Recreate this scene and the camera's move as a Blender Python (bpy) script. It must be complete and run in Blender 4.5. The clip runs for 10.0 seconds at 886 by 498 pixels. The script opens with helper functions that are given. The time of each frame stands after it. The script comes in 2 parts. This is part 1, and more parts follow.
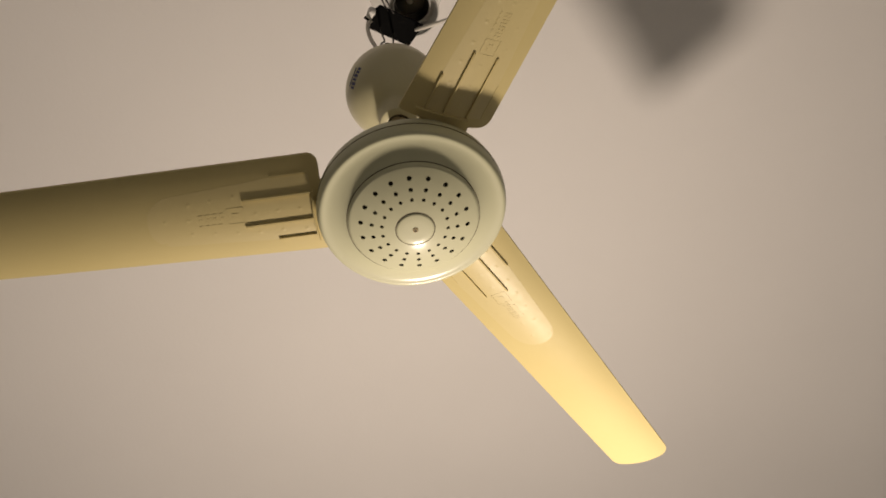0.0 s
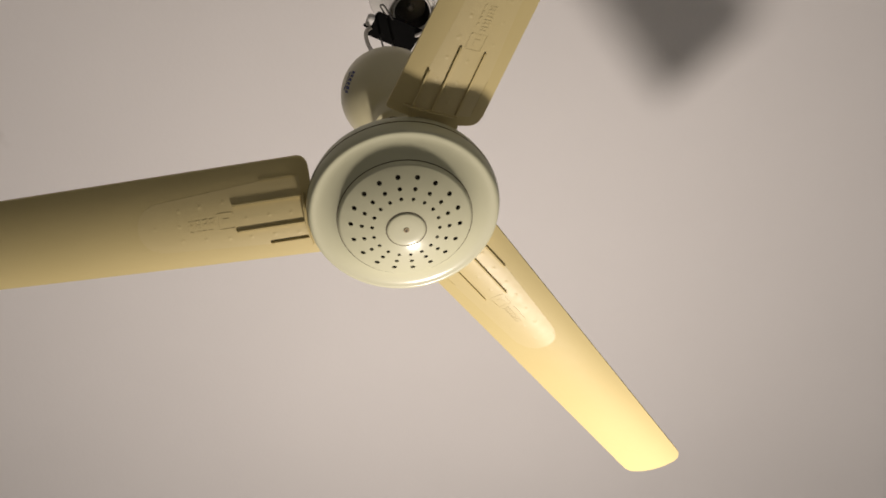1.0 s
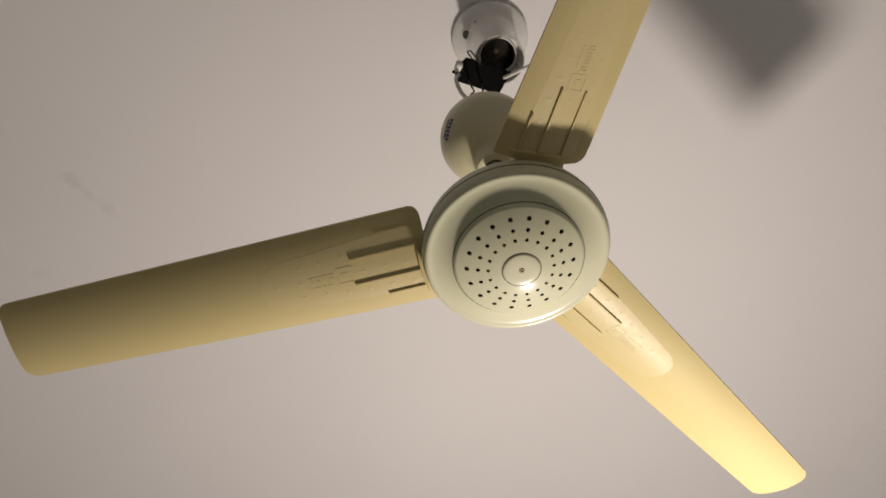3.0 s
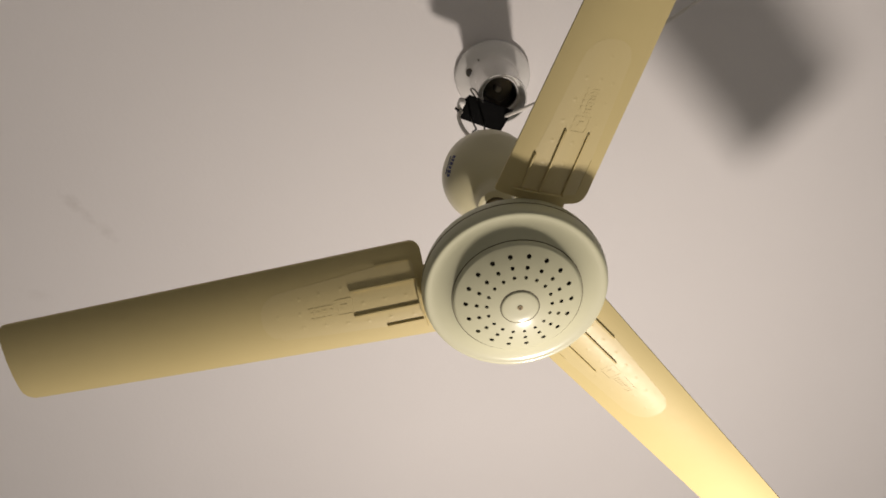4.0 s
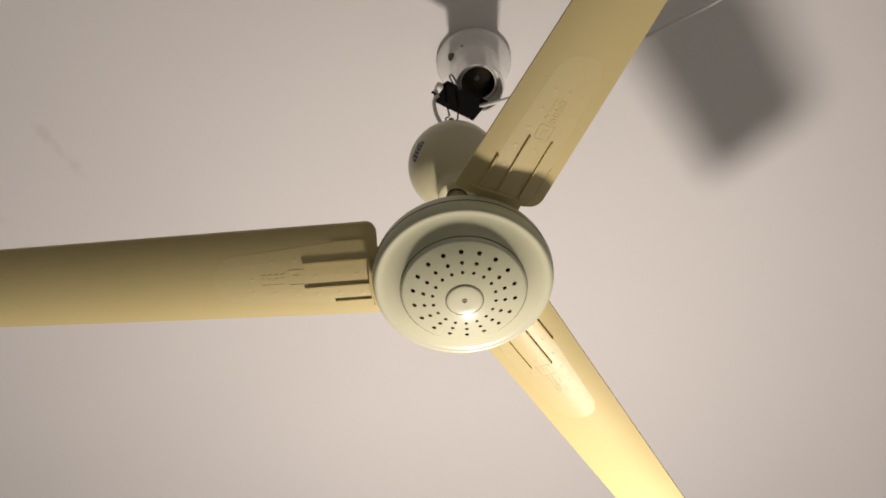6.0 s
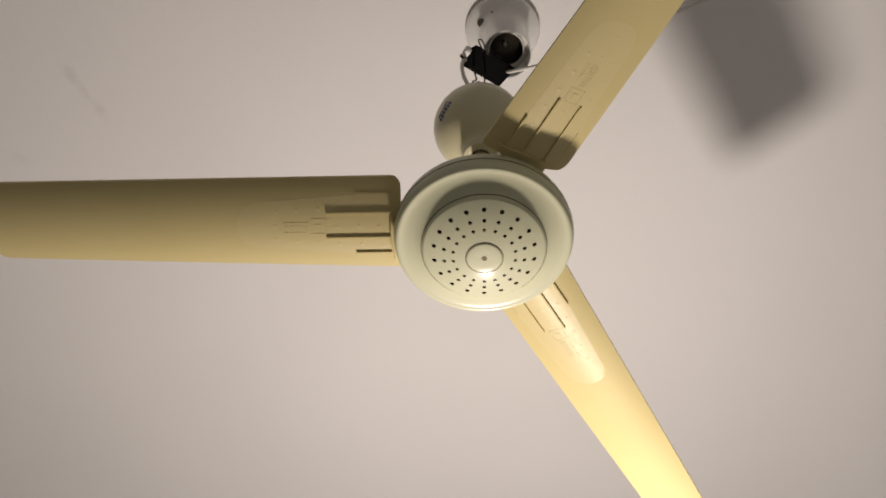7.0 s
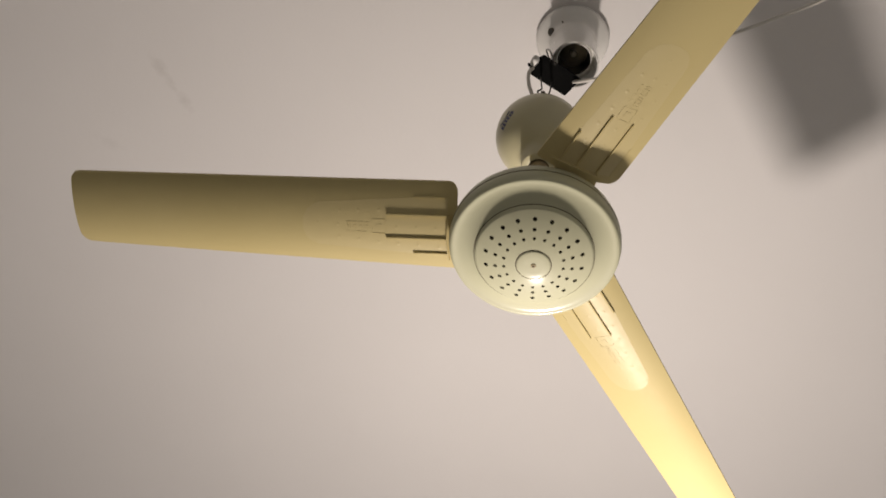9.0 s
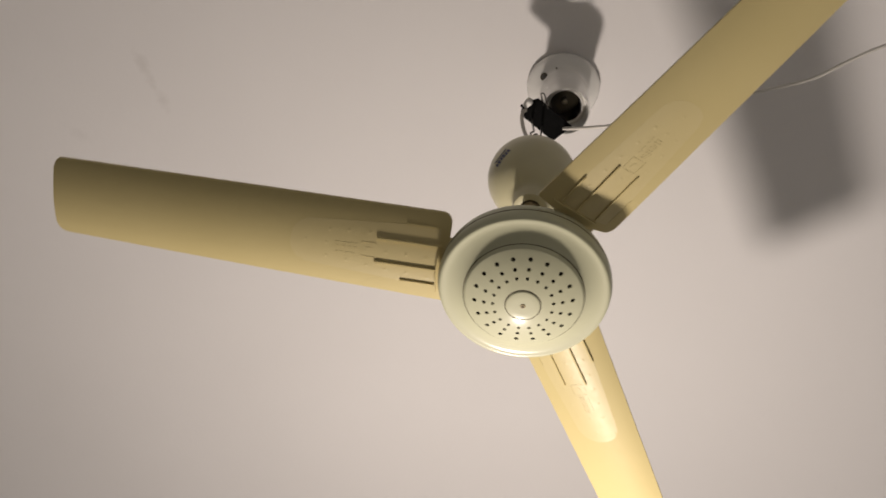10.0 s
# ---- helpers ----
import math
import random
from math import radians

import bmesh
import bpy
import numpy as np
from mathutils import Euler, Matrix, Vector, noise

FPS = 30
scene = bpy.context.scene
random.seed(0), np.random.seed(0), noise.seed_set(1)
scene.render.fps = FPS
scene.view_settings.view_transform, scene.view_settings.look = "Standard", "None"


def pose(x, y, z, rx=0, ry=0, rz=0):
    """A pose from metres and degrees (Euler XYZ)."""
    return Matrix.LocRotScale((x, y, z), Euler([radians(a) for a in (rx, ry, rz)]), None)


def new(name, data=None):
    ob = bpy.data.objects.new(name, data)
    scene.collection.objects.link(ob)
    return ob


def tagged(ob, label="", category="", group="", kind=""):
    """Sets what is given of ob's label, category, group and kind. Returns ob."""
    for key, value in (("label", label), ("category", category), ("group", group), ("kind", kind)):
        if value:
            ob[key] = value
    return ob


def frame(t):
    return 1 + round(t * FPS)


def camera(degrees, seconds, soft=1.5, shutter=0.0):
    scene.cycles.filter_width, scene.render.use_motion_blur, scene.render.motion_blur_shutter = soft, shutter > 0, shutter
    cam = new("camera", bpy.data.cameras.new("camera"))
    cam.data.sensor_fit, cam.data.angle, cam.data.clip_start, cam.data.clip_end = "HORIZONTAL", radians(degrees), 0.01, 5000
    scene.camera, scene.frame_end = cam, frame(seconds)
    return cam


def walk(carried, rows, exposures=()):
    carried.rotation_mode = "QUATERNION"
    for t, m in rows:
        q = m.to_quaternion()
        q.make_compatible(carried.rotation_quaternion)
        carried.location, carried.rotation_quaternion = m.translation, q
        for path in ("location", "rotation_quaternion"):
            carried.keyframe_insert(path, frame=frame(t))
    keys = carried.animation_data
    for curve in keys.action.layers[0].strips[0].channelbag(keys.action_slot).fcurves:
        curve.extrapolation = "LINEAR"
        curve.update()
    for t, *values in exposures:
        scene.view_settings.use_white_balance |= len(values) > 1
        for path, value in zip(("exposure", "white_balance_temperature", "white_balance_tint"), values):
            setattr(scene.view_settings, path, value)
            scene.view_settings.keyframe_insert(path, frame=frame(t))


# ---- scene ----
cam = camera(46.78, 10.0, soft=1.7, shutter=0.35)
# seconds, eye x y z in metres, turn x y z in degrees
ROWS = [
    (0.0, -0.1061, -0.5163, 1.5277, 142.69, 6.50, -5.37),
    (0.5, -0.0939, -0.4988, 1.5330, 142.62, 5.99, -4.98),
    (1.0, -0.0683, -0.4936, 1.5255, 144.18, 5.71, -3.24),
    (1.5, -0.0696, -0.5084, 1.5221, 144.37, 5.43, -2.37),
    (2.0, -0.0808, -0.5228, 1.5225, 144.79, 4.70, 0.28),
    (2.2, -0.0867, -0.5188, 1.5175, 145.13, 4.28, 1.95),
    (3.3, -0.1043, -0.5098, 1.5174, 147.07, 4.96, 2.88),
    (3.5, -0.1026, -0.5138, 1.5157, 147.31, 4.88, 2.13),
    (4.0, -0.1104, -0.5170, 1.5107, 148.34, 4.15, 1.15),
    (4.5, -0.1110, -0.5419, 1.5075, 148.35, 3.21, -0.07),
    (5.0, -0.1059, -0.5396, 1.5028, 147.37, 2.62, -3.36),
    (5.2, -0.1032, -0.5387, 1.5012, 147.00, 2.43, -4.36),
    (6.3, -0.0980, -0.5537, 1.4977, 145.53, 1.12, -6.52),
    (6.5, -0.1049, -0.5500, 1.4927, 145.21, 0.62, -7.06),
    (7.0, -0.1108, -0.5393, 1.4803, 144.66, -0.64, -8.54),
    (7.2, -0.1005, -0.5480, 1.4751, 144.46, 0.87, -12.14),
    (7.5, -0.1098, -0.5388, 1.4710, 145.78, -1.98, -16.62),
    (7.7, -0.1337, -0.5348, 1.4775, 147.13, -5.33, -17.02),
    (8.0, -0.1443, -0.5532, 1.4697, 147.48, -6.97, -15.57),
    (8.2, -0.1251, -0.5534, 1.4626, 145.03, -5.47, -13.01),
    (8.5, -0.0904, -0.5646, 1.4582, 143.37, -4.06, -9.19),
    (9.0, -0.0917, -0.5796, 1.4502, 144.18, -5.87, -8.43),
    (9.5, -0.0912, -0.5880, 1.4477, 146.28, -5.40, -10.57),
    (10.0, -0.1472, -0.5543, 1.4533, 147.00, -6.24, -15.88),
]
EXPOSURES = [(0.0, -0.22, 7300, 10), (0.3, -0.16, 6650, 10), (0.5, -0.11, 6500, 10), (1.5, -0.11, 6500, 10), (3.5, -0.15, 6500, 10), (4.0, 0.01, 6500, 10), (4.5, 0.09, 6500, 10), (6.5, 0.09, 6500, 10), (7.0, -0.01, 6500, 10), (8.5, 0.03, 6500, 10), (10.0, 0.00, 6500, 10)]
walk(cam, [(t, pose(x, y, z, rx, ry, rz)) for t, x, y, z, rx, ry, rz in ROWS], EXPOSURES)

FACE = 2.25          # height of the fan's lower face
CEIL = FACE + 0.61   # height of the ceiling

# ---- light ----
world = bpy.data.worlds.new("room_air")
scene.world = world
world.use_nodes = True
world.node_tree.nodes["Background"].inputs[0].default_value = (0.9, 0.95, 1.0, 1)
world.node_tree.nodes["Background"].inputs[1].default_value = 0.02

bulb = bpy.data.lights.new("warm_bulb", "POINT")
bulb.energy, bulb.color, bulb.shadow_soft_size = 31.0, (1.0, 0.884, 0.792), 0.038
bulb_ob = new("warm_bulb", bulb)
bulb_ob.location = (0.130, 0.585, FACE - 0.43)


# ---- materials ----
def material(name, colour, rough=0.5, metal=0.0, second=None, scale=6.0, fine=90.0, bump=0.05, coat=0.0, contrast=0.5, spec=0.5, coat_rough=0.09, matt=0.0):
    """A procedural surface: a broad mottling from colour to second, a fine grain and a fine relief."""
    m = bpy.data.materials.new(name)
    m.use_nodes = True
    nt = m.node_tree
    b = nt.nodes["Principled BSDF"]
    b.inputs["Metallic"].default_value = metal
    b.inputs["Coat Weight"].default_value = coat
    b.inputs["Coat Roughness"].default_value = coat_rough
    b.inputs["Specular IOR Level"].default_value = spec
    b.inputs["Diffuse Roughness"].default_value = matt
    co = nt.nodes.new("ShaderNodeTexCoord")
    big = nt.nodes.new("ShaderNodeTexNoise")
    big.inputs["Scale"].default_value, big.inputs["Detail"].default_value = scale, 5
    small = nt.nodes.new("ShaderNodeTexNoise")
    small.inputs["Scale"].default_value, small.inputs["Detail"].default_value = fine, 3
    for n in (big, small):
        nt.links.new(co.outputs["Object"], n.inputs["Vector"])
    mix = nt.nodes.new("ShaderNodeMix")
    mix.data_type = "RGBA"
    mix.inputs["A"].default_value = (*colour, 1)
    mix.inputs["B"].default_value = (*(second or [c * 0.88 for c in colour]), 1)
    ramp = nt.nodes.new("ShaderNodeMapRange")
    ramp.inputs["From Min"].default_value, ramp.inputs["From Max"].default_value = 0.5 - contrast / 2, 0.5 + contrast / 2
    nt.links.new(big.outputs["Fac"], ramp.inputs["Value"])
    nt.links.new(ramp.outputs["Result"], mix.inputs["Factor"])
    nt.links.new(mix.outputs["Result"], b.inputs["Base Color"])
    rr = nt.nodes.new("ShaderNodeMapRange")
    rr.inputs["To Min"].default_value, rr.inputs["To Max"].default_value = rough * 0.85, min(1.0, rough * 1.2)
    nt.links.new(small.outputs["Fac"], rr.inputs["Value"])
    nt.links.new(rr.outputs["Result"], b.inputs["Roughness"])
    bp = nt.nodes.new("ShaderNodeBump")
    bp.inputs["Strength"].default_value, bp.inputs["Distance"].default_value = bump, 0.002
    nt.links.new(small.outputs["Fac"], bp.inputs["Height"])
    nt.links.new(bp.outputs["Normal"], b.inputs["Normal"])
    return m


def ceiling_paint():
    """White emulsion with roller texture, a few pale grey scuffs and smudges."""
    m = material("ceiling_paint", (0.80, 0.775, 0.765), 0.85, second=(0.76, 0.735, 0.725), scale=1.6, fine=140, bump=0.10, contrast=0.4, spec=0.2)
    nt = m.node_tree
    b = nt.nodes["Principled BSDF"]
    base = b.inputs["Base Color"].links[0].from_socket
    co = nt.nodes.new("ShaderNodeTexCoord")
    total = None
    # place on the ceiling, half length, half width, turn, strength
    for x, y, a, w, turn, k in SMUDGES:
        mp = nt.nodes.new("ShaderNodeMapping")
        mp.vector_type = "TEXTURE"
        mp.inputs["Location"].default_value = (x, y, 0)
        mp.inputs["Rotation"].default_value = (0, 0, radians(turn))
        mp.inputs["Scale"].default_value = (a, w, 10)
        nt.links.new(co.outputs["Object"], mp.inputs["Vector"])
        ln = nt.nodes.new("ShaderNodeVectorMath")
        ln.operation = "LENGTH"
        nt.links.new(mp.outputs["Vector"], ln.inputs[0])
        no = nt.nodes.new("ShaderNodeTexNoise")
        no.inputs["Scale"].default_value, no.inputs["Detail"].default_value = 60, 4
        nt.links.new(co.outputs["Object"], no.inputs["Vector"])
        ad = nt.nodes.new("ShaderNodeMath")
        ad.operation = "MULTIPLY_ADD"
        nt.links.new(no.outputs["Fac"], ad.inputs[0])
        ad.inputs[1].default_value = 1.6
        nt.links.new(ln.outputs["Value"], ad.inputs[2])
        mr = nt.nodes.new("ShaderNodeMapRange")
        mr.inputs["From Min"].default_value, mr.inputs["From Max"].default_value = 0.8, 1.8
        mr.inputs["To Min"].default_value, mr.inputs["To Max"].default_value = k, 0.0
        nt.links.new(ad.outputs["Value"], mr.inputs["Value"])
        if total is None:
            total = mr.outputs["Result"]
        else:
            mx = nt.nodes.new("ShaderNodeMath")
            mx.operation = "MAXIMUM"
            nt.links.new(total, mx.inputs[0])
            nt.links.new(mr.outputs["Result"], mx.inputs[1])
            total = mx.outputs["Value"]
    mix = nt.nodes.new("ShaderNodeMix")
    mix.data_type = "RGBA"
    mix.inputs["B"].default_value = (0.42, 0.38, 0.35, 1)
    nt.links.new(base, mix.inputs["A"])
    nt.links.new(total, mix.inputs["Factor"])
    nt.links.new(mix.outputs["Result"], b.inputs["Base Color"])
    return m


SMUDGES = [(-0.568, 0.211, 0.034, 0.013, 48, 0.34), (-0.533, 0.258, 0.030, 0.012, 55, 0.22), (-0.551, 0.236, 0.020, 0.006, 42, 0.14), (-0.66, 0.36, 0.03, 0.012, 20, 0.12), (-0.75, 0.10, 0.03, 0.01, 70, 0.10)]
CEILING_PAINT = ceiling_paint()
# wall and floor tones are set for the light they bounce; both stay unseen
WALL_PAINT = material("wall_paint", (0.69, 0.708, 0.713), 0.8, second=(0.65, 0.668, 0.673), scale=1.2, fine=80, bump=0.08)
FLOOR_TILE = material("floor_stone", (0.268, 0.264, 0.256), 0.4, second=(0.22, 0.216, 0.208), scale=3, fine=40)
BLADE = material("blade_plastic", (0.60, 0.503, 0.250), 0.55, second=(0.565, 0.470, 0.224), scale=5, fine=160, bump=0.03, spec=0.2, matt=0.14)
PAD = material("pad_plastic", (0.61, 0.516, 0.268), 0.46, second=(0.58, 0.484, 0.240), scale=5, fine=160, bump=0.03, spec=0.4, matt=0.14)
HUB = material("hub_plastic", (0.575, 0.568, 0.400), 0.50, second=(0.55, 0.543, 0.374), scale=8, fine=200, bump=0.004, coat=0.36, coat_rough=0.18, spec=0.2)
BALL = material("canopy_plastic", (0.57, 0.53, 0.35), 0.36, second=(0.53, 0.49, 0.31), scale=9, fine=180, bump=0.02, coat=0.2)
DARK = material("hollow_shade", (0.03, 0.025, 0.02), 0.7)
# dark tone of the seams, also the painted shade in the screw holes
SEAM = material("seam_hole_dark", (0.12, 0.10, 0.06), 0.7)
NECK = material("brown_neck_plastic", (0.42, 0.33, 0.19), 0.4)
PORCELAIN = material("white_holder_plastic", (0.80, 0.79, 0.76), 0.25, second=(0.74, 0.72, 0.68), scale=14, fine=150, bump=0.02, coat=0.4)
STEEL = material("dull_steel", (0.62, 0.61, 0.60), 0.28, metal=1.0, scale=40)
SLEEVE = material("dark_sleeve_metal", (0.16, 0.15, 0.14), 0.3, metal=1.0, scale=40)
WIRE = material("dark_wire", (0.05, 0.045, 0.04), 0.45, metal=0.5)
BLACK = material("black_plastic", (0.004, 0.004, 0.004), 0.7, second=(0.006, 0.006, 0.006), scale=30, spec=0.02)
CABLE = material("white_cable", (0.72, 0.69, 0.64), 0.5, second=(0.60, 0.57, 0.52), scale=30)
GREY_CABLE = material("grey_cable", (0.42, 0.39, 0.34), 0.5)
TAPE = material("white_tape", (0.80, 0.78, 0.75), 0.6)
INK = material("blue_ink", (0.05, 0.06, 0.16), 0.5)


# ---- mesh helpers ----
def part(name, bm, mat, parent=None, label="", smooth=True, angle=38):
    """Links a bmesh as one mesh object, under parent if given."""
    bmesh.ops.recalc_face_normals(bm, faces=bm.faces)
    me = bpy.data.meshes.new(name)
    bm.to_mesh(me)
    bm.free()
    me.materials.append(mat)
    if smooth:
        for p in me.polygons:
            p.use_smooth = True
        me.set_sharp_from_angle(angle=radians(angle))
    ob = new(name, me)
    if parent is not None:
        ob.parent = parent
    if label:
        tagged(ob, label)
    return ob


def lathe(profile, n=64, close=False):
    """A solid of revolution about z from (radius, height) pairs."""
    bm = bmesh.new()
    rings = []
    for r, z in profile:
        if r < 1e-6:
            rings.append([bm.verts.new((0, 0, z))])
        else:
            rings.append([bm.verts.new((r * math.cos(2 * math.pi * i / n), r * math.sin(2 * math.pi * i / n), z)) for i in range(n)])
    pairs = list(zip(rings, rings[1:]))
    if close:
        pairs.append((rings[-1], rings[0]))
    for a, b in pairs:
        for i in range(n):
            j = (i + 1) % n
            if len(a) == 1 and len(b) == 1:
                continue
            if len(a) == 1:
                bm.faces.new((a[0], b[i], b[j]))
            elif len(b) == 1:
                bm.faces.new((a[i], a[j], b[0]))
            else:
                bm.faces.new((a[i], a[j], b[j], b[i]))
    return bm


def smooth_path(points, steps=8):
    """A Catmull-Rom line through the points."""
    p = [Vector(q) for q in points]
    p = [2 * p[0] - p[1]] + p + [2 * p[-1] - p[-2]]
    out = []
    for i in range(1, len(p) - 2):
        for k in range(steps):
            t = k / steps
            a, b, c, d = p[i - 1:i + 3]
            out.append(0.5 * (2 * b + (c - a) * t + (2 * a - 5 * b + 4 * c - d) * t * t + (3 * b - a - 3 * c + d) * t ** 3))
    return out + [p[-2]]


def tube(points, radius, n=10, steps=8):
    """A round wire along a smooth line."""
    line = smooth_path(points, steps)
    bm = bmesh.new()
    rings = []
    side = None
    for i, q in enumerate(line):
        d = (line[min(i + 1, len(line) - 1)] - line[max(i - 1, 0)]).normalized()
        if side is None:
            side = d.orthogonal().normalized()
        side = (side - d * side.dot(d)).normalized()
        up = d.cross(side)
        rings.append([bm.verts.new(q + radius * (math.cos(2 * math.pi * k / n) * side + math.sin(2 * math.pi * k / n) * up)) for k in range(n)])
    for a, b in zip(rings, rings[1:]):
        for k in range(n):
            bm.faces.new((a[k], a[(k + 1) % n], b[(k + 1) % n], b[k]))
    bm.faces.new(rings[0])
    bm.faces.new(rings[-1])
    return bm


def block(size, bevel=0.002, m=None):
    """A bevelled block about its own centre."""
    bm = bmesh.new()
    bmesh.ops.create_cube(bm, size=1.0, matrix=Matrix.Diagonal((*size, 1)))
    if bevel:
        bmesh.ops.bevel(bm, geom=list(bm.edges), offset=bevel, segments=2, affect="EDGES", profile=0.5)
    if m is not None:
        bmesh.ops.transform(bm, matrix=m, verts=bm.verts)
    return bm


def empty(name, place):
    ob = new(name)
    ob.location = place
    ob.empty_display_size = 0.05
    return ob


# ---- room ----
# west wall set far out so less bounced light reaches the left
X0, X1, Y0, Y1 = -2.7, 1.85, -1.55, 2.05
T = 0.12


def slab(name, a, b, mat, label, category):
    size = [q - p for p, q in zip(a, b)]
    mid = [(p + q) / 2 for p, q in zip(a, b)]
    ob = part(name, block(size, 0.0), mat, smooth=False)
    ob.location = mid
    return tagged(ob, label, category, kind="structure")


ceil = slab("ceiling", (X0 - T, Y0 - T, CEIL), (X1 + T, Y1 + T, CEIL + T), CEILING_PAINT, "matt white painted ceiling with faint grey scuffs", "ceiling")
ceil.data.transform(Matrix.Translation(ceil.location))
ceil.location = (0, 0, 0)
# floor and walls are out of view, added to bounce the bulb's light
slab("floor", (X0 - T, Y0 - T, -T), (X1 + T, Y1 + T, 0), FLOOR_TILE, "unseen dull grey stone floor for bounced light", "floor")
slab("wall_south", (X0 - T, Y0 - T, 0), (X1 + T, Y0, CEIL), WALL_PAINT, "unseen plain pale grey wall for bounced light", "wall")
slab("wall_north", (X0 - T, Y1, 0), (X1 + T, Y1 + T, CEIL), WALL_PAINT, "unseen plain pale grey wall for bounced light", "wall")
slab("wall_west", (X0 - T, Y0, 0), (X0, Y1, CEIL), WALL_PAINT, "unseen plain pale grey wall for bounced light", "wall")
slab("wall_east", (X1, Y0, 0), (X1 + T, Y1, CEIL), WALL_PAINT, "unseen plain pale grey wall for bounced light", "wall")

# ---- ceiling fan ----
ROOT, TIP, TURN_L = 0.0785, 0.4780, 170.0
Z_B, SLOPE, CAMBER = 0.0440, 0.28, 6.2


def under(r, w):
    """Height of a blade's underside over the fan's face."""
    return Z_B + SLOPE * w + CAMBER * w * w


def edge_hi(r):
    return 0.0430 - 0.0015 * (r - 0.080)


def edge_lo(r):
    return -0.0466 + 0.0500 * (r - 0.080)


def inset(d, radius):
    return radius - math.sqrt(max(0.0, radius * radius - (radius - d) ** 2)) if d < radius else 0.0


def sheet(bm, rows, thick):
    """A thickened sheet from rows of (r, w, z): the underside first, closed all round."""
    n, m = len(rows), len(rows[0])
    lo = [[bm.verts.new(p) for p in row] for row in rows]
    hi = [[bm.verts.new((p[0], p[1], p[2] + thick)) for p in row] for row in rows]
    for i in range(n - 1):
        for j in range(m - 1):
            bm.faces.new((lo[i][j], lo[i + 1][j], lo[i + 1][j + 1], lo[i][j + 1]))
            bm.faces.new((hi[i][j], hi[i][j + 1], hi[i + 1][j + 1], hi[i + 1][j]))
    for i in range(n - 1):
        for j in (0, m - 1):
            bm.faces.new((lo[i][j], lo[i + 1][j], hi[i + 1][j], hi[i][j]))
    for j in range(m - 1):
        for i in (0, n - 1):
            bm.faces.new((lo[i][j], lo[i][j + 1], hi[i][j + 1], hi[i][j]))


def ends(n, cluster=6):
    """Steps from 0 to 1, closer together near both ends."""
    mid = [0.05 + 0.90 * i / n for i in range(n + 1)]
    fine = [0.05 * (i / cluster) ** 2 for i in range(cluster)]
    return fine + mid + [1 - q for q in reversed(fine)]


def blade_mesh():
    bm = bmesh.new()
    rows = []
    for s in ends(36):
        r = ROOT + s * (TIP - ROOT)
        hi = edge_hi(r) - inset(r - ROOT, 0.009) - inset(TIP - r, 0.007)
        lo = edge_lo(r) + inset(r - ROOT, 0.002) + inset(TIP - r, 0.011)
        row = []
        for k in range(19):
            w = lo + (hi - lo) * k / 18
            lean = 0.12 * w * s ** 6
            row.append((r + lean, w, under(r, w)))
        rows.append(row)
    sheet(bm, rows, 0.0028)
    return bm


# the moulded pad on a blade's underside: from the root to a rounded end
PAD_END = 0.2365


def pad_mesh():
    bm = bmesh.new()
    rows = []
    for s in ends(16):
        r = 0.088 + s * (PAD_END - 0.088)
        hi = 0.0300 - 0.060 * max(0.0, r - 0.12) - inset(PAD_END - r, 0.019)
        lo = -0.0275 + 0.075 * max(0.0, r - 0.12) + inset(PAD_END - r, 0.019)
        rows.append([(r, lo + (hi - lo) * k / 12, under(r, lo + (hi - lo) * k / 12) - 0.00005) for k in range(13)])
    sheet(bm, rows, 0.0010)
    return bm


def rib_mesh(w, r_end, width=0.0016, high=0.0023):
    bm = bmesh.new()
    rows = []
    for i in range(9):
        r = 0.0885 + (r_end - 0.0885) * (i / 7 * 0.985 if i < 8 else 1.0)
        h = high * (1.0 if i < 8 else 0.8)
        rows.append([(r, w + width * k / 2, under(r, w + width * k / 2) - h) for k in (-1, 0, 1)])
    sheet(bm, rows, high + 0.0004)
    return bm


def bump_mesh(r, w, radius):
    """A low round swelling on a blade's underside."""
    bm = bmesh.new()
    rings = []
    for q in (1.0, 0.75, 0.5, 0.25):
        h = 0.00022 * (1 - q * q) ** 2 - 0.00002
        rings.append([bm.verts.new((r + radius * q * math.cos(math.pi * k / 6), w + radius * q * math.sin(math.pi * k / 6), under(r, w + radius * q * math.sin(math.pi * k / 6)) - 0.00006 - h)) for k in range(12)])
    top = bm.verts.new((r, w, under(r, w) - 0.00028))
    for a, b in zip(rings, rings[1:]):
        for k in range(12):
            bm.faces.new((a[k], a[(k + 1) % 12], b[(k + 1) % 12], b[k]))
    for k in range(12):
        bm.faces.new((rings[-1][k], rings[-1][(k + 1) % 12], top))
    return bm


def stroke_mesh(r, w, dr, dw):
    bm = bmesh.new()
    rows = [[(r + dr * i / 2, w + dw * k / 2, under(r, w + dw * k / 2) - 0.00026) for k in (-1, 0, 1)] for i in (-1, 0, 1)]
    sheet(bm, rows, 0.0012)
    return bm


fan = tagged(empty("ceiling_fan", (0, 0, FACE)), "cream plastic three-blade ceiling fan hanging at rest under the ceiling", "ceiling fan")

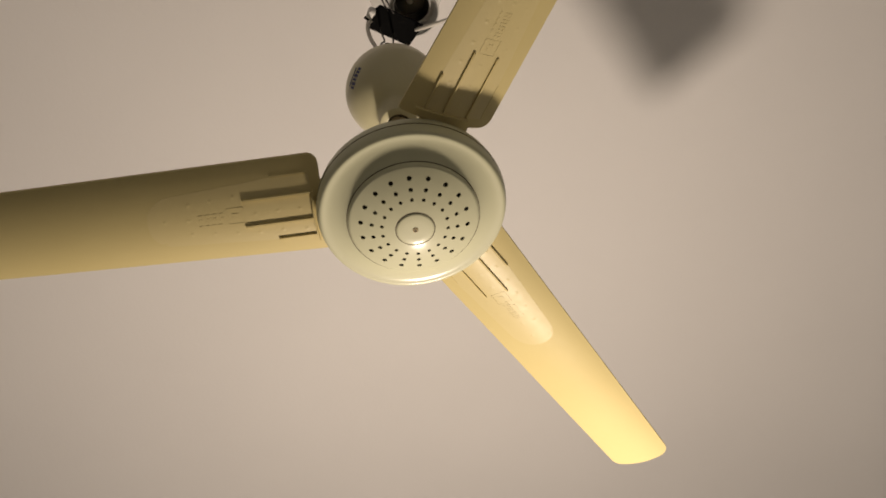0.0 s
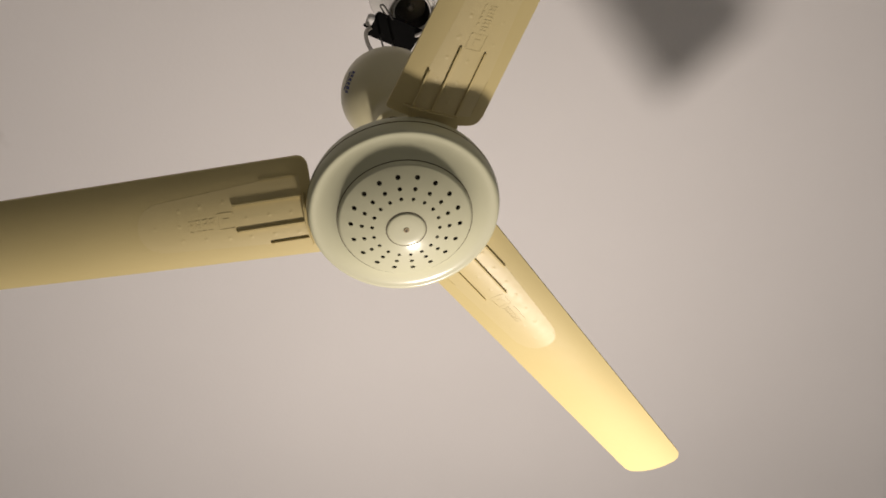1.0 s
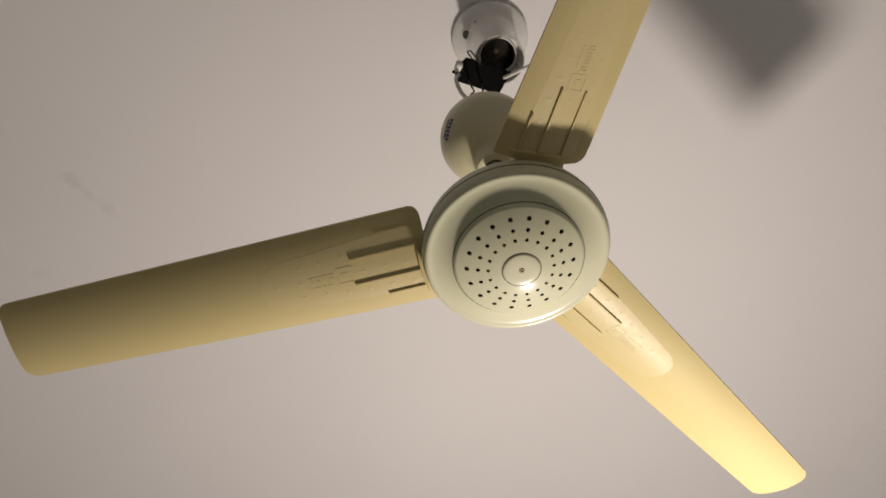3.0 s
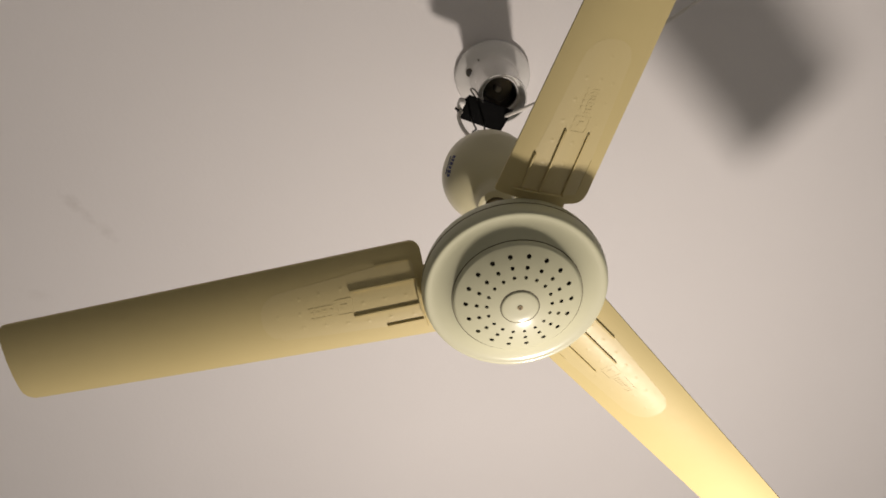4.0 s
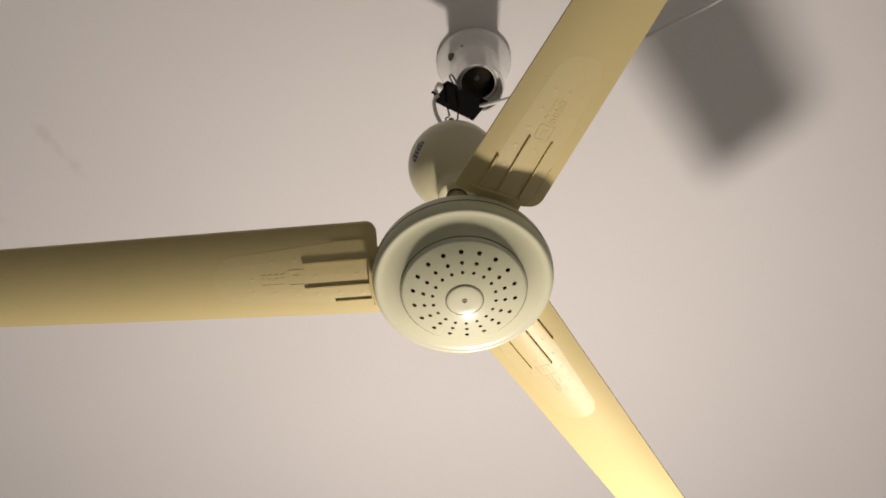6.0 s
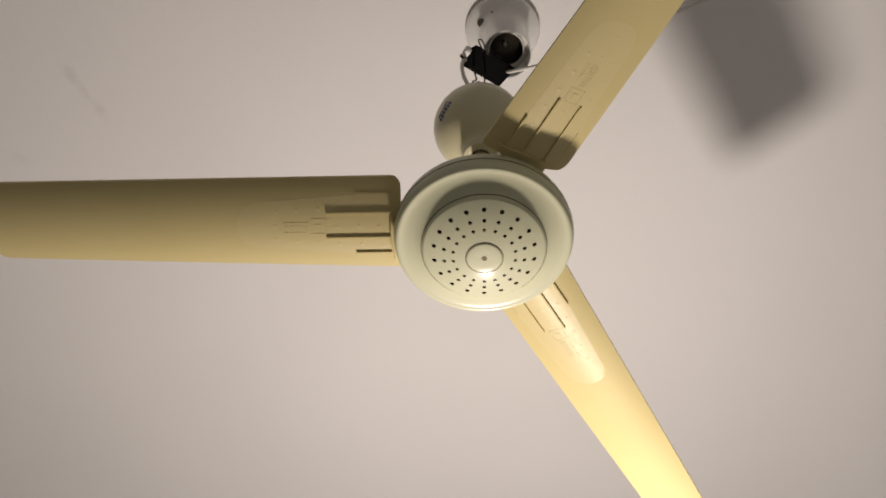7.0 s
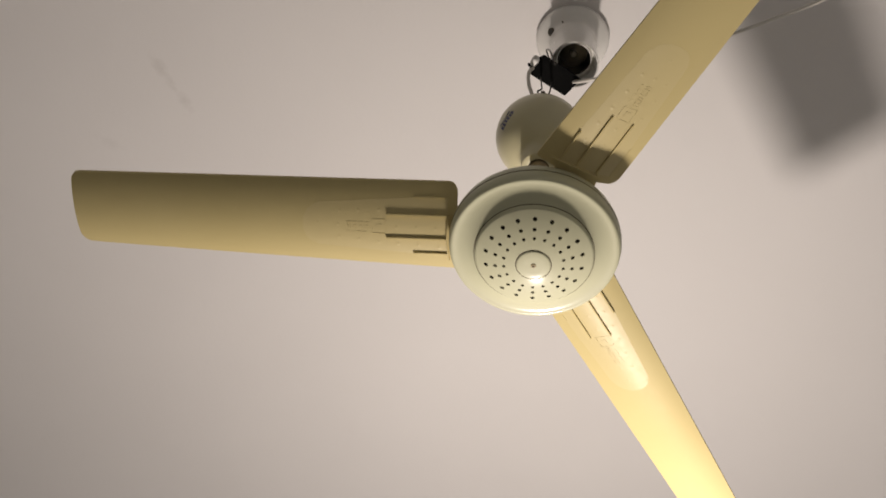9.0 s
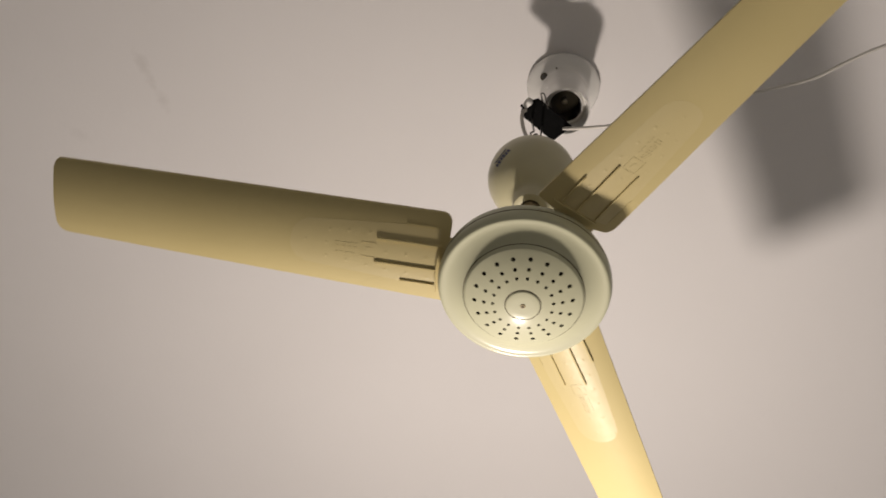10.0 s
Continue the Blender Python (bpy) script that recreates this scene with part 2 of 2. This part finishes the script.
# motor housing: flared lower ring, rounded rim, seam, upper shell
part("motor_housing", lathe([(0.0560, 0.0110), (0.0587, 0.0094), (0.0588, 0.0087), (0.0591, 0.0085), (0.0605, 0.0095), (0.0625, 0.0107), (0.0655, 0.0122), (0.0690, 0.0135), (0.0725, 0.0145), (0.0755, 0.0150), (0.0778, 0.0150), (0.0795, 0.0149), (0.0808, 0.0150), (0.0820, 0.0156), (0.0832, 0.0175),
     (0.0841, 0.0202), (0.0847, 0.0232), (0.0848, 0.0250), (0.0846, 0.0266), (0.0834, 0.0268), (0.0834, 0.0276), (0.0844, 0.0279), (0.0842, 0.0332), (0.0828, 0.0386),
     (0.0790, 0.0440), (0.0720, 0.0490), (0.0600, 0.0530), (0.0400, 0.0560), (0.0200, 0.0575), (0.0, 0.0578)], 128), HUB, fan, "glossy pale cream motor housing")
part("housing_seam", lathe([(0.0838, 0.0265), (0.08490, 0.0267), (0.08490, 0.0277), (0.0838, 0.0279)], 96, close=True), SEAM, fan, "dark seam line round the housing")


HOLE_PHASE = 0.14


DOME, APEX = 0.112, -0.0095


def cover_height(r):
    """Height of the cover's lower surface at a radius: a shallow dome with a rounded rim."""
    return APEX + r * r / (2 * DOME) + 0.9 * max(0.0, r - 0.0565) + 350 * max(0.0, r - 0.0570) ** 2


def grille_mesh():
    """The domed cover: plain rings of faces, and three bands of eighteen cells with a vent hole through each."""
    bm = bmesh.new()

    def at(r, deg):
        return bm.verts.new((r * math.cos(radians(deg)), r * math.sin(radians(deg)), cover_height(r)))

    bands = [(0.0420, 0.0515, 0.0470, 0.00215), (0.0330, 0.0420, 0.0376, 0.00188), (0.0240, 0.0330, 0.0290, 0.00168)]
    for r0, r1, rh, size in bands:
        for k in range(18):
            mid = HOLE_PHASE + 20 * k
            rim = [at(r0, mid + d) for d in (-10, -5, 0, 5, 10)] + [at((r0 + r1) / 2, mid + 10)] + [at(r1, mid + d) for d in (10, 5, 0, -5, -10)] + [at((r0 + r1) / 2, mid - 10)]
            c = Vector((rh * math.cos(radians(mid)), rh * math.sin(radians(mid)), 0))
            inner, back = [], []
            for i in range(12):
                side = (rim[i].co - c).xy.normalized() * size
                p = c.xy + side
                inner.append(bm.verts.new((p.x, p.y, cover_height(p.length))))
                back.append(bm.verts.new((p.x, p.y, cover_height(p.length) + 0.0012)))
            for i in range(12):
                j = (i + 1) % 12
                bm.faces.new((rim[i], rim[j], inner[j], inner[i]))
                bm.faces.new((inner[i], inner[j], back[j], back[i]))
    for r0, r1 in [(0.0, 0.008), (0.008, 0.016), (0.016, 0.0178), (0.0178, 0.0195), (0.0195, 0.0215), (0.0215, 0.024), (0.0515, 0.0535), (0.0535, 0.0553), (0.0553, 0.0565), (0.0565, 0.0573), (0.0573, 0.0580), (0.0580, 0.0586)]:
        for k in range(72):
            a, b = HOLE_PHASE + 5 * k, HOLE_PHASE + 5 * k + 5
            if r0 == 0:
                bm.faces.new((at(0, 0), at(r1, a), at(r1, b)))
            else:
                bm.faces.new((at(r0, a), at(r1, a), at(r1, b), at(r0, b)))
    bmesh.ops.remove_doubles(bm, verts=bm.verts, dist=0.00005)
    return bm


cover = part("vent_cover", grille_mesh(), HUB, fan, "round cover with three rings of vent holes", angle=40)
# solid near-black disc: the shade behind the vent holes is put into its colour
part("cover_backing", lathe([(0.0, -0.0068), (0.0250, -0.0040), (0.0400, 0.0002), (0.0515, 0.0050), (0.0515, 0.0070), (0.0, 0.0070)], 64), DARK, fan, "near-black backing for the shade behind the vent holes")
part("cover_seam", lathe([(0.0578, 0.0084), (0.0584, 0.0080), (0.0589, 0.0080), (0.0589, 0.0094), (0.0578, 0.0094)], 96, close=True), SEAM, cover, "thin dark seam round the cover")
part("centre_boss", lathe([(0.0, -0.0097), (0.0012, -0.0097), (0.0090, -0.0096), (0.0148, -0.0094), (0.0161, -0.0091), (0.0166, -0.0086), (0.0168, -0.0074)], 64), HUB, cover, "raised round centre cap")
part("boss_groove", lathe([(0.0165, -0.0084), (0.0176, -0.00825), (0.0176, -0.0072), (0.0165, -0.0072)], 64, close=True), SEAM, cover)
part("centre_screw", lathe([(0.0011, -0.0098), (0.0018, -0.0103), (0.0024, -0.0101), (0.0027, -0.0092)], 24), NECK, cover, "small brass screw")
# flat dark disc painted as the shade in the screw's recess
part("socket_shade", lathe([(0.0, -0.00985), (0.0013, -0.00985), (0.0013, -0.0092), (0.0, -0.0092)], 20), SEAM, cover, "dark disc for the shade in the screw recess")

# neck, coupling and canopy ball
part("neck_rod", lathe([(0.0, 0.0560), (0.0090, 0.0560), (0.0090, 0.1930), (0.0, 0.1930)], 32), NECK, fan, "short brown rod")
part("neck_collar", lathe([(0.0, 0.0560), (0.0200, 0.0560), (0.0205, 0.0640), (0.0180, 0.0720), (0.0150, 0.0820), (0.0, 0.0830)], 40), BALL, fan)
BALL_R, BALL_Z = 0.0510, 0.238
ball = part("canopy_ball", lathe([(0.0, 0.180), (0.0106, 0.180), (0.0108, 0.1716), (0.0116, 0.1708), (0.0170, 0.1708), (0.0188, 0.1716), (0.0195, 0.1735), (0.0196, 0.1850), (0.0205, 0.1895)] + [(BALL_R * math.sin(radians(a)), BALL_Z - BALL_R * math.cos(radians(a))) for a in range(26, 177, 5)] + [(0.0, BALL_Z + BALL_R)], 72), BALL, fan, "dull cream ball-shaped canopy with a collar and a small printed mark")
part("collar_rim", lathe([(0.0094, 0.1712), (0.0110, 0.1704), (0.0118, 0.1708), (0.0110, 0.1740), (0.0094, 0.1740)], 40, close=True), SEAM, ball, "dark rim of the collar opening")

# small printed mark on the ball, plain bars
n_mark = Vector((-0.83, -0.46, -0.30)).normalized()
u_mark = Vector((0.35, -0.85, 0.40))
u_mark = (u_mark - n_mark * u_mark.dot(n_mark)).normalized()
v_mark = n_mark.cross(u_mark)
for du, dv, su, sv in [(-0.0105, 0.0004, 0.0030, 0.0052), (-0.0062, 0, 0.0034, 0.0062), (-0.0018, 0.0003, 0.0030, 0.0056), (0.0024, 0, 0.0034, 0.0060), (0.0066, -0.0003, 0.0028, 0.0054), (0.0104, 0, 0.0030, 0.0046), (0.0, 0.0056, 0.0200, 0.0010)]:
    away = (n_mark * BALL_R + u_mark * du + v_mark * dv).normalized()
    side = (u_mark - away * u_mark.dot(away)).normalized()
    m = Matrix.Translation(Vector((0, 0, BALL_Z)) + away * (BALL_R - 0.0001)) @ Matrix((side, away.cross(side), away)).transposed().to_4x4()
    part("printed_bar", block((su, sv, 0.0006), 0.0, m), INK, ball, "dark printed bar", smooth=False)

# blades: one built with its parts, the others alike
RIBS = [(0.0300, 0.1228), (0.0143, 0.1502), (-0.0090, 0.1506), (-0.0262, 0.1232)]
shared = {}


def shared_part(key, name, maker, mat, parent, label=""):
    """A part whose mesh is built once and then shared."""
    if key not in shared:
        ob = part(name, maker(), mat, parent, label)
        shared[key] = ob.data
        return ob
    ob = new(name, shared[key])
    ob.parent = parent
    if label:
        tagged(ob, label)
    return ob


def lip_mesh():
    bm = bmesh.new()
    rows = []
    for i in range(15):
        w = -0.034 + 0.050 * i / 14
        r = 0.0868 + 0.0015 * math.sin(math.pi * i / 14)
        rows.append([(r + 0.0007 * k, w, under(r, w) - 0.0034) for k in (-1, 1)])
    sheet(bm, rows, 0.0040)
    return bm


def arm_mesh():
    """The bracket that carries a blade."""
    bm = bmesh.new()
    rows = []
    for i in range(6):
        r = 0.058 + 0.034 * i / 5
        lo, hi = -0.0275 + 0.0040 * i / 5, 0.0250 - 0.0060 * i / 5
        rows.append([(r, lo + (hi - lo) * k / 12, under(r, lo + (hi - lo) * k / 12) + 0.0008 - 0.0012 * (1 - i / 5)) for k in range(13)])
    sheet(bm, rows, 0.0045)
    return bm


for b in range(3):
    turn = pose(0, 0, 0, 0, 0, TURN_L + 120 * b)
    blade = shared_part("blade", "blade", blade_mesh, BLADE, fan, "long cream plastic blade with moulded ribs and a raised pad")
    blade.matrix_local = turn
    shared_part("pad", "raised_pad", pad_mesh, PAD, blade, "slightly glossier raised pad")
    shared_part("arm", "blade_arm", arm_mesh, BLADE, blade)
    shared_part("lip", "clip_lip", lip_mesh, BLADE, blade, "thin pale lip that grips the blade root")
    for i, (w, r) in enumerate(RIBS):
        shared_part("rib%d" % i, "rib", lambda: rib_mesh(w, r, high=(0.0004, 0.0017, 0.0020, 0.0020)[i]), BLADE, blade)
    k = 0
    for r, w in [(0.140, 0.0017), (0.1195, 0.0019), (0.100, 0.0012), (0.158, 0.018), (0.179, 0.0172), (0.198, 0.016), (0.200, 0.003), (0.2214, 0.0038), (0.1995, -0.0104), (0.179, -0.0124), (0.1585, -0.0147), (0.139, -0.0166), (0.118, -0.0170), (0.0966, -0.0190)]:
        shared_part("dot%d" % k, "moulded_dot", lambda: bump_mesh(r, w, 0.0024), PAD, blade)
        k += 1
    # embossed writing that cannot be read: plain strokes
    k = 0
    strokes = [(0.1505, 0.0015, 0.0010, 0.0140), (0.1650, 0.0020, 0.0010, 0.0140), (0.1577, 0.0088, 0.0140, 0.0010), (0.1577, -0.0053, 0.0140, 0.0010), (0.1577, 0.0018, 0.0060, 0.0050)]
    for i in range(4):
        c = 0.1705 + 0.0062 * i
        strokes += [(c, 0.0055, 0.0046, 0.0011), (c, 0.0020, 0.0040, 0.0011), (c - 0.0016, 0.0030, 0.0011, 0.0070), (c + 0.0016, 0.0025, 0.0011, 0.0050)]
    strokes += [(0.1730 + 0.0055 * i, -0.0042, 0.0036, 0.0016) for i in range(4)]
    for r, w, dr, dw in strokes:
        shared_part("stroke%d" % k, "embossed_stroke", lambda: stroke_mesh(r, w, dr, dw), PAD, blade)
        k += 1

# ---- lamp holder on the ceiling ----
holder = tagged(empty("lamp_holder", (0.046, 0.036, CEIL)), "white plastic batten lamp holder without a bulb on the ceiling", "lamp holder")


def loft(rings, n=48, caps=(True, True)):
    """A skin over circles given as centre, radius and lean about x and y in degrees."""
    bm = bmesh.new()
    made = []
    for c, rad, lx, ly in rings:
        m = Matrix.Translation(c) @ pose(0, 0, 0, lx, ly, 0)
        made.append([bm.verts.new(m @ Vector((rad * math.cos(2 * math.pi * i / n), rad * math.sin(2 * math.pi * i / n), 0))) for i in range(n)])
    for a, b in zip(made, made[1:]):
        for i in range(n):
            bm.faces.new((a[i], a[(i + 1) % n], b[(i + 1) % n], b[i]))
    if caps[0]:
        bm.faces.new(made[0])
    if caps[1]:
        bm.faces.new(made[-1])
    return bm


# the axis leans a little from the base to the mouth
def axis(s):
    return Vector((-0.0015 * s, -0.017 * s, -0.112 * s))


HOLDER = [(0.0, 0.0525, 0), (0.04, 0.0532, 0), (0.085, 0.0527, 1), (0.125, 0.0502, 2), (0.165, 0.0458, 3), (0.205, 0.0410, 4), (0.245, 0.0368, 5), (0.29, 0.0342, 6), (0.35, 0.0331, 8), (0.80, 0.0325, 8), (1.08, 0.0328, 8), (1.12, 0.0326, 8), (1.135, 0.0318, 8), (1.13, 0.0308, 8), (1.10, 0.0303, 8), (0.98, 0.0292, 8), (0.90, 0.0278, 8), (0.885, 0.0252, 8), (0.89, 0.0240, 8)]
part("holder_body", loft([(axis(s), r, -lean, 3 * s) for s, r, lean in HOLDER], caps=(True, False)), PORCELAIN, holder)
part("socket_ring", loft([(axis(s), r, -8, 2) for s, r in [(0.880, 0.0246), (0.925, 0.0245), (0.940, 0.0238), (0.935, 0.0228), (0.900, 0.0222), (0.80, 0.0218)]], caps=(False, False)), PORCELAIN, holder, "pale raised ring round the socket")
SLEEVE_RINGS = [(0.895, 0.0222), (0.870, 0.0206), (0.845, 0.0213), (0.820, 0.0204), (0.795, 0.0211), (0.770, 0.0202), (0.745, 0.0208), (0.70, 0.0198), (0.62, 0.0192)]
part("socket_sleeve", loft([(axis(s), r, -8, 2) for s, r in SLEEVE_RINGS], caps=(False, True)), SLEEVE, holder, "dark metal screw thread inside the socket")
part("contact_tab", loft([(axis(0.62), 0.0050, -8, 2), (axis(0.69), 0.0046, -8, 2), (axis(0.705), 0.0030, -8, 2)], 20), STEEL, holder, "bright centre contact")


def stud(place, normal, radius, deep):
    """A short round plug that looks along normal."""
    bm = bmesh.new()
    m = Matrix.Translation(place) @ Vector(normal).to_track_quat("Z", "Y").to_matrix().to_4x4()
    bmesh.ops.create_cone(bm, cap_ends=True, segments=24, radius1=radius, radius2=radius * 0.92, depth=deep, matrix=m)
    return bm


# no holes are cut: dark plugs carry the shade of screw and pin holes
part("hole_shade", stud((-0.0344, -0.0164, -0.0268), (-0.66, -0.24, -0.71), 0.0062, 0.0022), SEAM, holder, "dark plug for the shade in a screw hole of the base")
part("recess_screw", stud((-0.0349, -0.0166, -0.0273), (-0.66, -0.24, -0.71), 0.0042, 0.0020), SLEEVE, holder, "dull screw head")
part("hole_shade", stud((-0.0222, -0.0346, -0.0272), (-0.42, -0.57, -0.71), 0.0013, 0.0018), SEAM, holder, "small dark plug for the shade in a pin hole")

# ---- clip and cables ----
clip = tagged(empty("binder_clip", (0.0185, 0.0270, FACE + 0.465)), "black metal binder clip with thin wire handles hanging over the fan", "binder clip")
ax = Vector((0.0560, 0.0260, 0.004)).normalized()
ay = Vector((-0.22, 0.95, 0.20))
ay = (ay - ax * ay.dot(ax)).normalized()
az = ax.cross(ay)
FRAME = Matrix((ax, ay, az)).transposed().to_4x4()


def clip_mesh():
    """A folded spring: a flat jaw towards the eye, a back jaw and a broad spine, wedge-shaped in section."""
    bm = bmesh.new()
    profile = [(-0.0205, -0.0080), (0.0152, -0.0080), (0.0155, -0.0060), (0.0145, 0.0130), (0.0125, 0.0150), (0.0095, 0.0145), (-0.0196, -0.0030)]
    ends = [[bm.verts.new((x, y, z)) for y, z in profile] for x in (-0.0306, 0.0306)]
    for k in range(len(profile)):
        n = (k + 1) % len(profile)
        bm.faces.new((ends[0][k], ends[0][n], ends[1][n], ends[1][k]))
    bm.faces.new(ends[0])
    bm.faces.new(ends[1])
    bmesh.ops.bevel(bm, geom=list(bm.edges), offset=0.0008, segments=2, affect="EDGES", profile=0.5)
    bmesh.ops.transform(bm, matrix=FRAME, verts=bm.verts)
    return bm


def on_clip(*points):
    return [FRAME @ Vector(p) for p in points]


part("clip_body", clip_mesh(), BLACK, clip)
part("lip_roll", tube(on_clip((-0.0300, -0.0208, -0.0070), (0.0, -0.0208, -0.0070), (0.0300, -0.0208, -0.0070)), 0.0011, 8, 2), BLACK, clip)
# the upper handle, a flat loop beside the socket
part("wire_handle", tube(on_clip((-0.0110, -0.0190, -0.0075), (-0.0200, -0.0250, -0.0060), (-0.0290, -0.0300, -0.0040), (-0.0325, -0.0280, -0.0040), (-0.0270, -0.0235, -0.0050), (-0.0190, -0.0190, -0.0075)), 0.0010), WIRE, clip, "thin dark wire loop")
# the lower handle, two legs that end in small bends on the ball
part("wire_handle", tube([(-0.0172, 0.0024, -0.0030), (-0.0173, -0.0058, -0.0450), (-0.0179, -0.0150, -0.0800), (-0.0236, -0.0209, -0.1000), (-0.0217, -0.0248, -0.1200), (-0.0225, -0.0290, -0.150), (-0.0195, -0.0290, -0.1765)], 0.0011), WIRE, clip, "thin dark wire leg with a bent end")
part("wire_handle", tube([(-0.0004, 0.0099, -0.0030), (-0.0048, -0.0024, -0.0550), (-0.0100, -0.0178, -0.1050), (-0.0145, -0.0280, -0.1765)], 0.0011), WIRE, clip, "thin dark wire leg")
part("wire_eye", tube([(-0.0184, -0.0222, -0.1130), (-0.0188, -0.0237, -0.1070), (-0.0161, -0.0246, -0.1070), (-0.0149, -0.0229, -0.1110), (-0.0180, -0.0235, -0.1170)], 0.0016), WIRE, clip)
tape = block((0.0090, 0.0130, 0.0110), 0.0028)
for v in tape.verts:
    v.co += 0.0016 * noise.noise_vector(v.co * 210)
bmesh.ops.transform(tape, matrix=FRAME @ Matrix.Translation((-0.0335, -0.003, -0.002)), verts=tape.verts)
part("tape_end", tape, TAPE, clip, "crumpled white tape")
part("cable_stub", tube(on_clip((-0.028, 0.004, -0.004), (-0.035, 0.005, -0.005), (-0.0385, 0.0045, -0.005)), 0.0020), BLACK, clip)
power = part("power_cable", tube([(0.0440, 0.0375, 0.4720), (0.0534, 0.0140, 0.4320), (0.0815, -0.0004, 0.4270), (0.1023, -0.0113, 0.4270), (0.1618, -0.0438, 0.4400), (0.2385, -0.0822, 0.4580), (0.2756, -0.1008, 0.4700), (0.3286, -0.1300, 0.4820), (0.3679, -0.1654, 0.4940), (0.4200, -0.2060, 0.5080), (0.6200, -0.3300, 0.5700), (0.8000, -0.4100, 0.6065), (1.4000, -0.6000, 0.6070)], 0.0024, 10, 10), CABLE)
power.location = (0, 0, FACE)
tagged(power, "thin white electric cable running up to the ceiling", "cable")
lead = part("fan_lead", tube([(-0.018, -0.010, 0.2835), (-0.0136, -0.0096, 0.3150), (-0.0175, -0.0019, 0.3600), (-0.0186, 0.0046, 0.4000), (-0.0157, 0.0133, 0.4350), (-0.0103, 0.0209, 0.4600)], 0.0024), GREY_CABLE)
lead.location = (0, 0, FACE)
tagged(lead, "short grey cable from the fan to the binder clip", "cable")
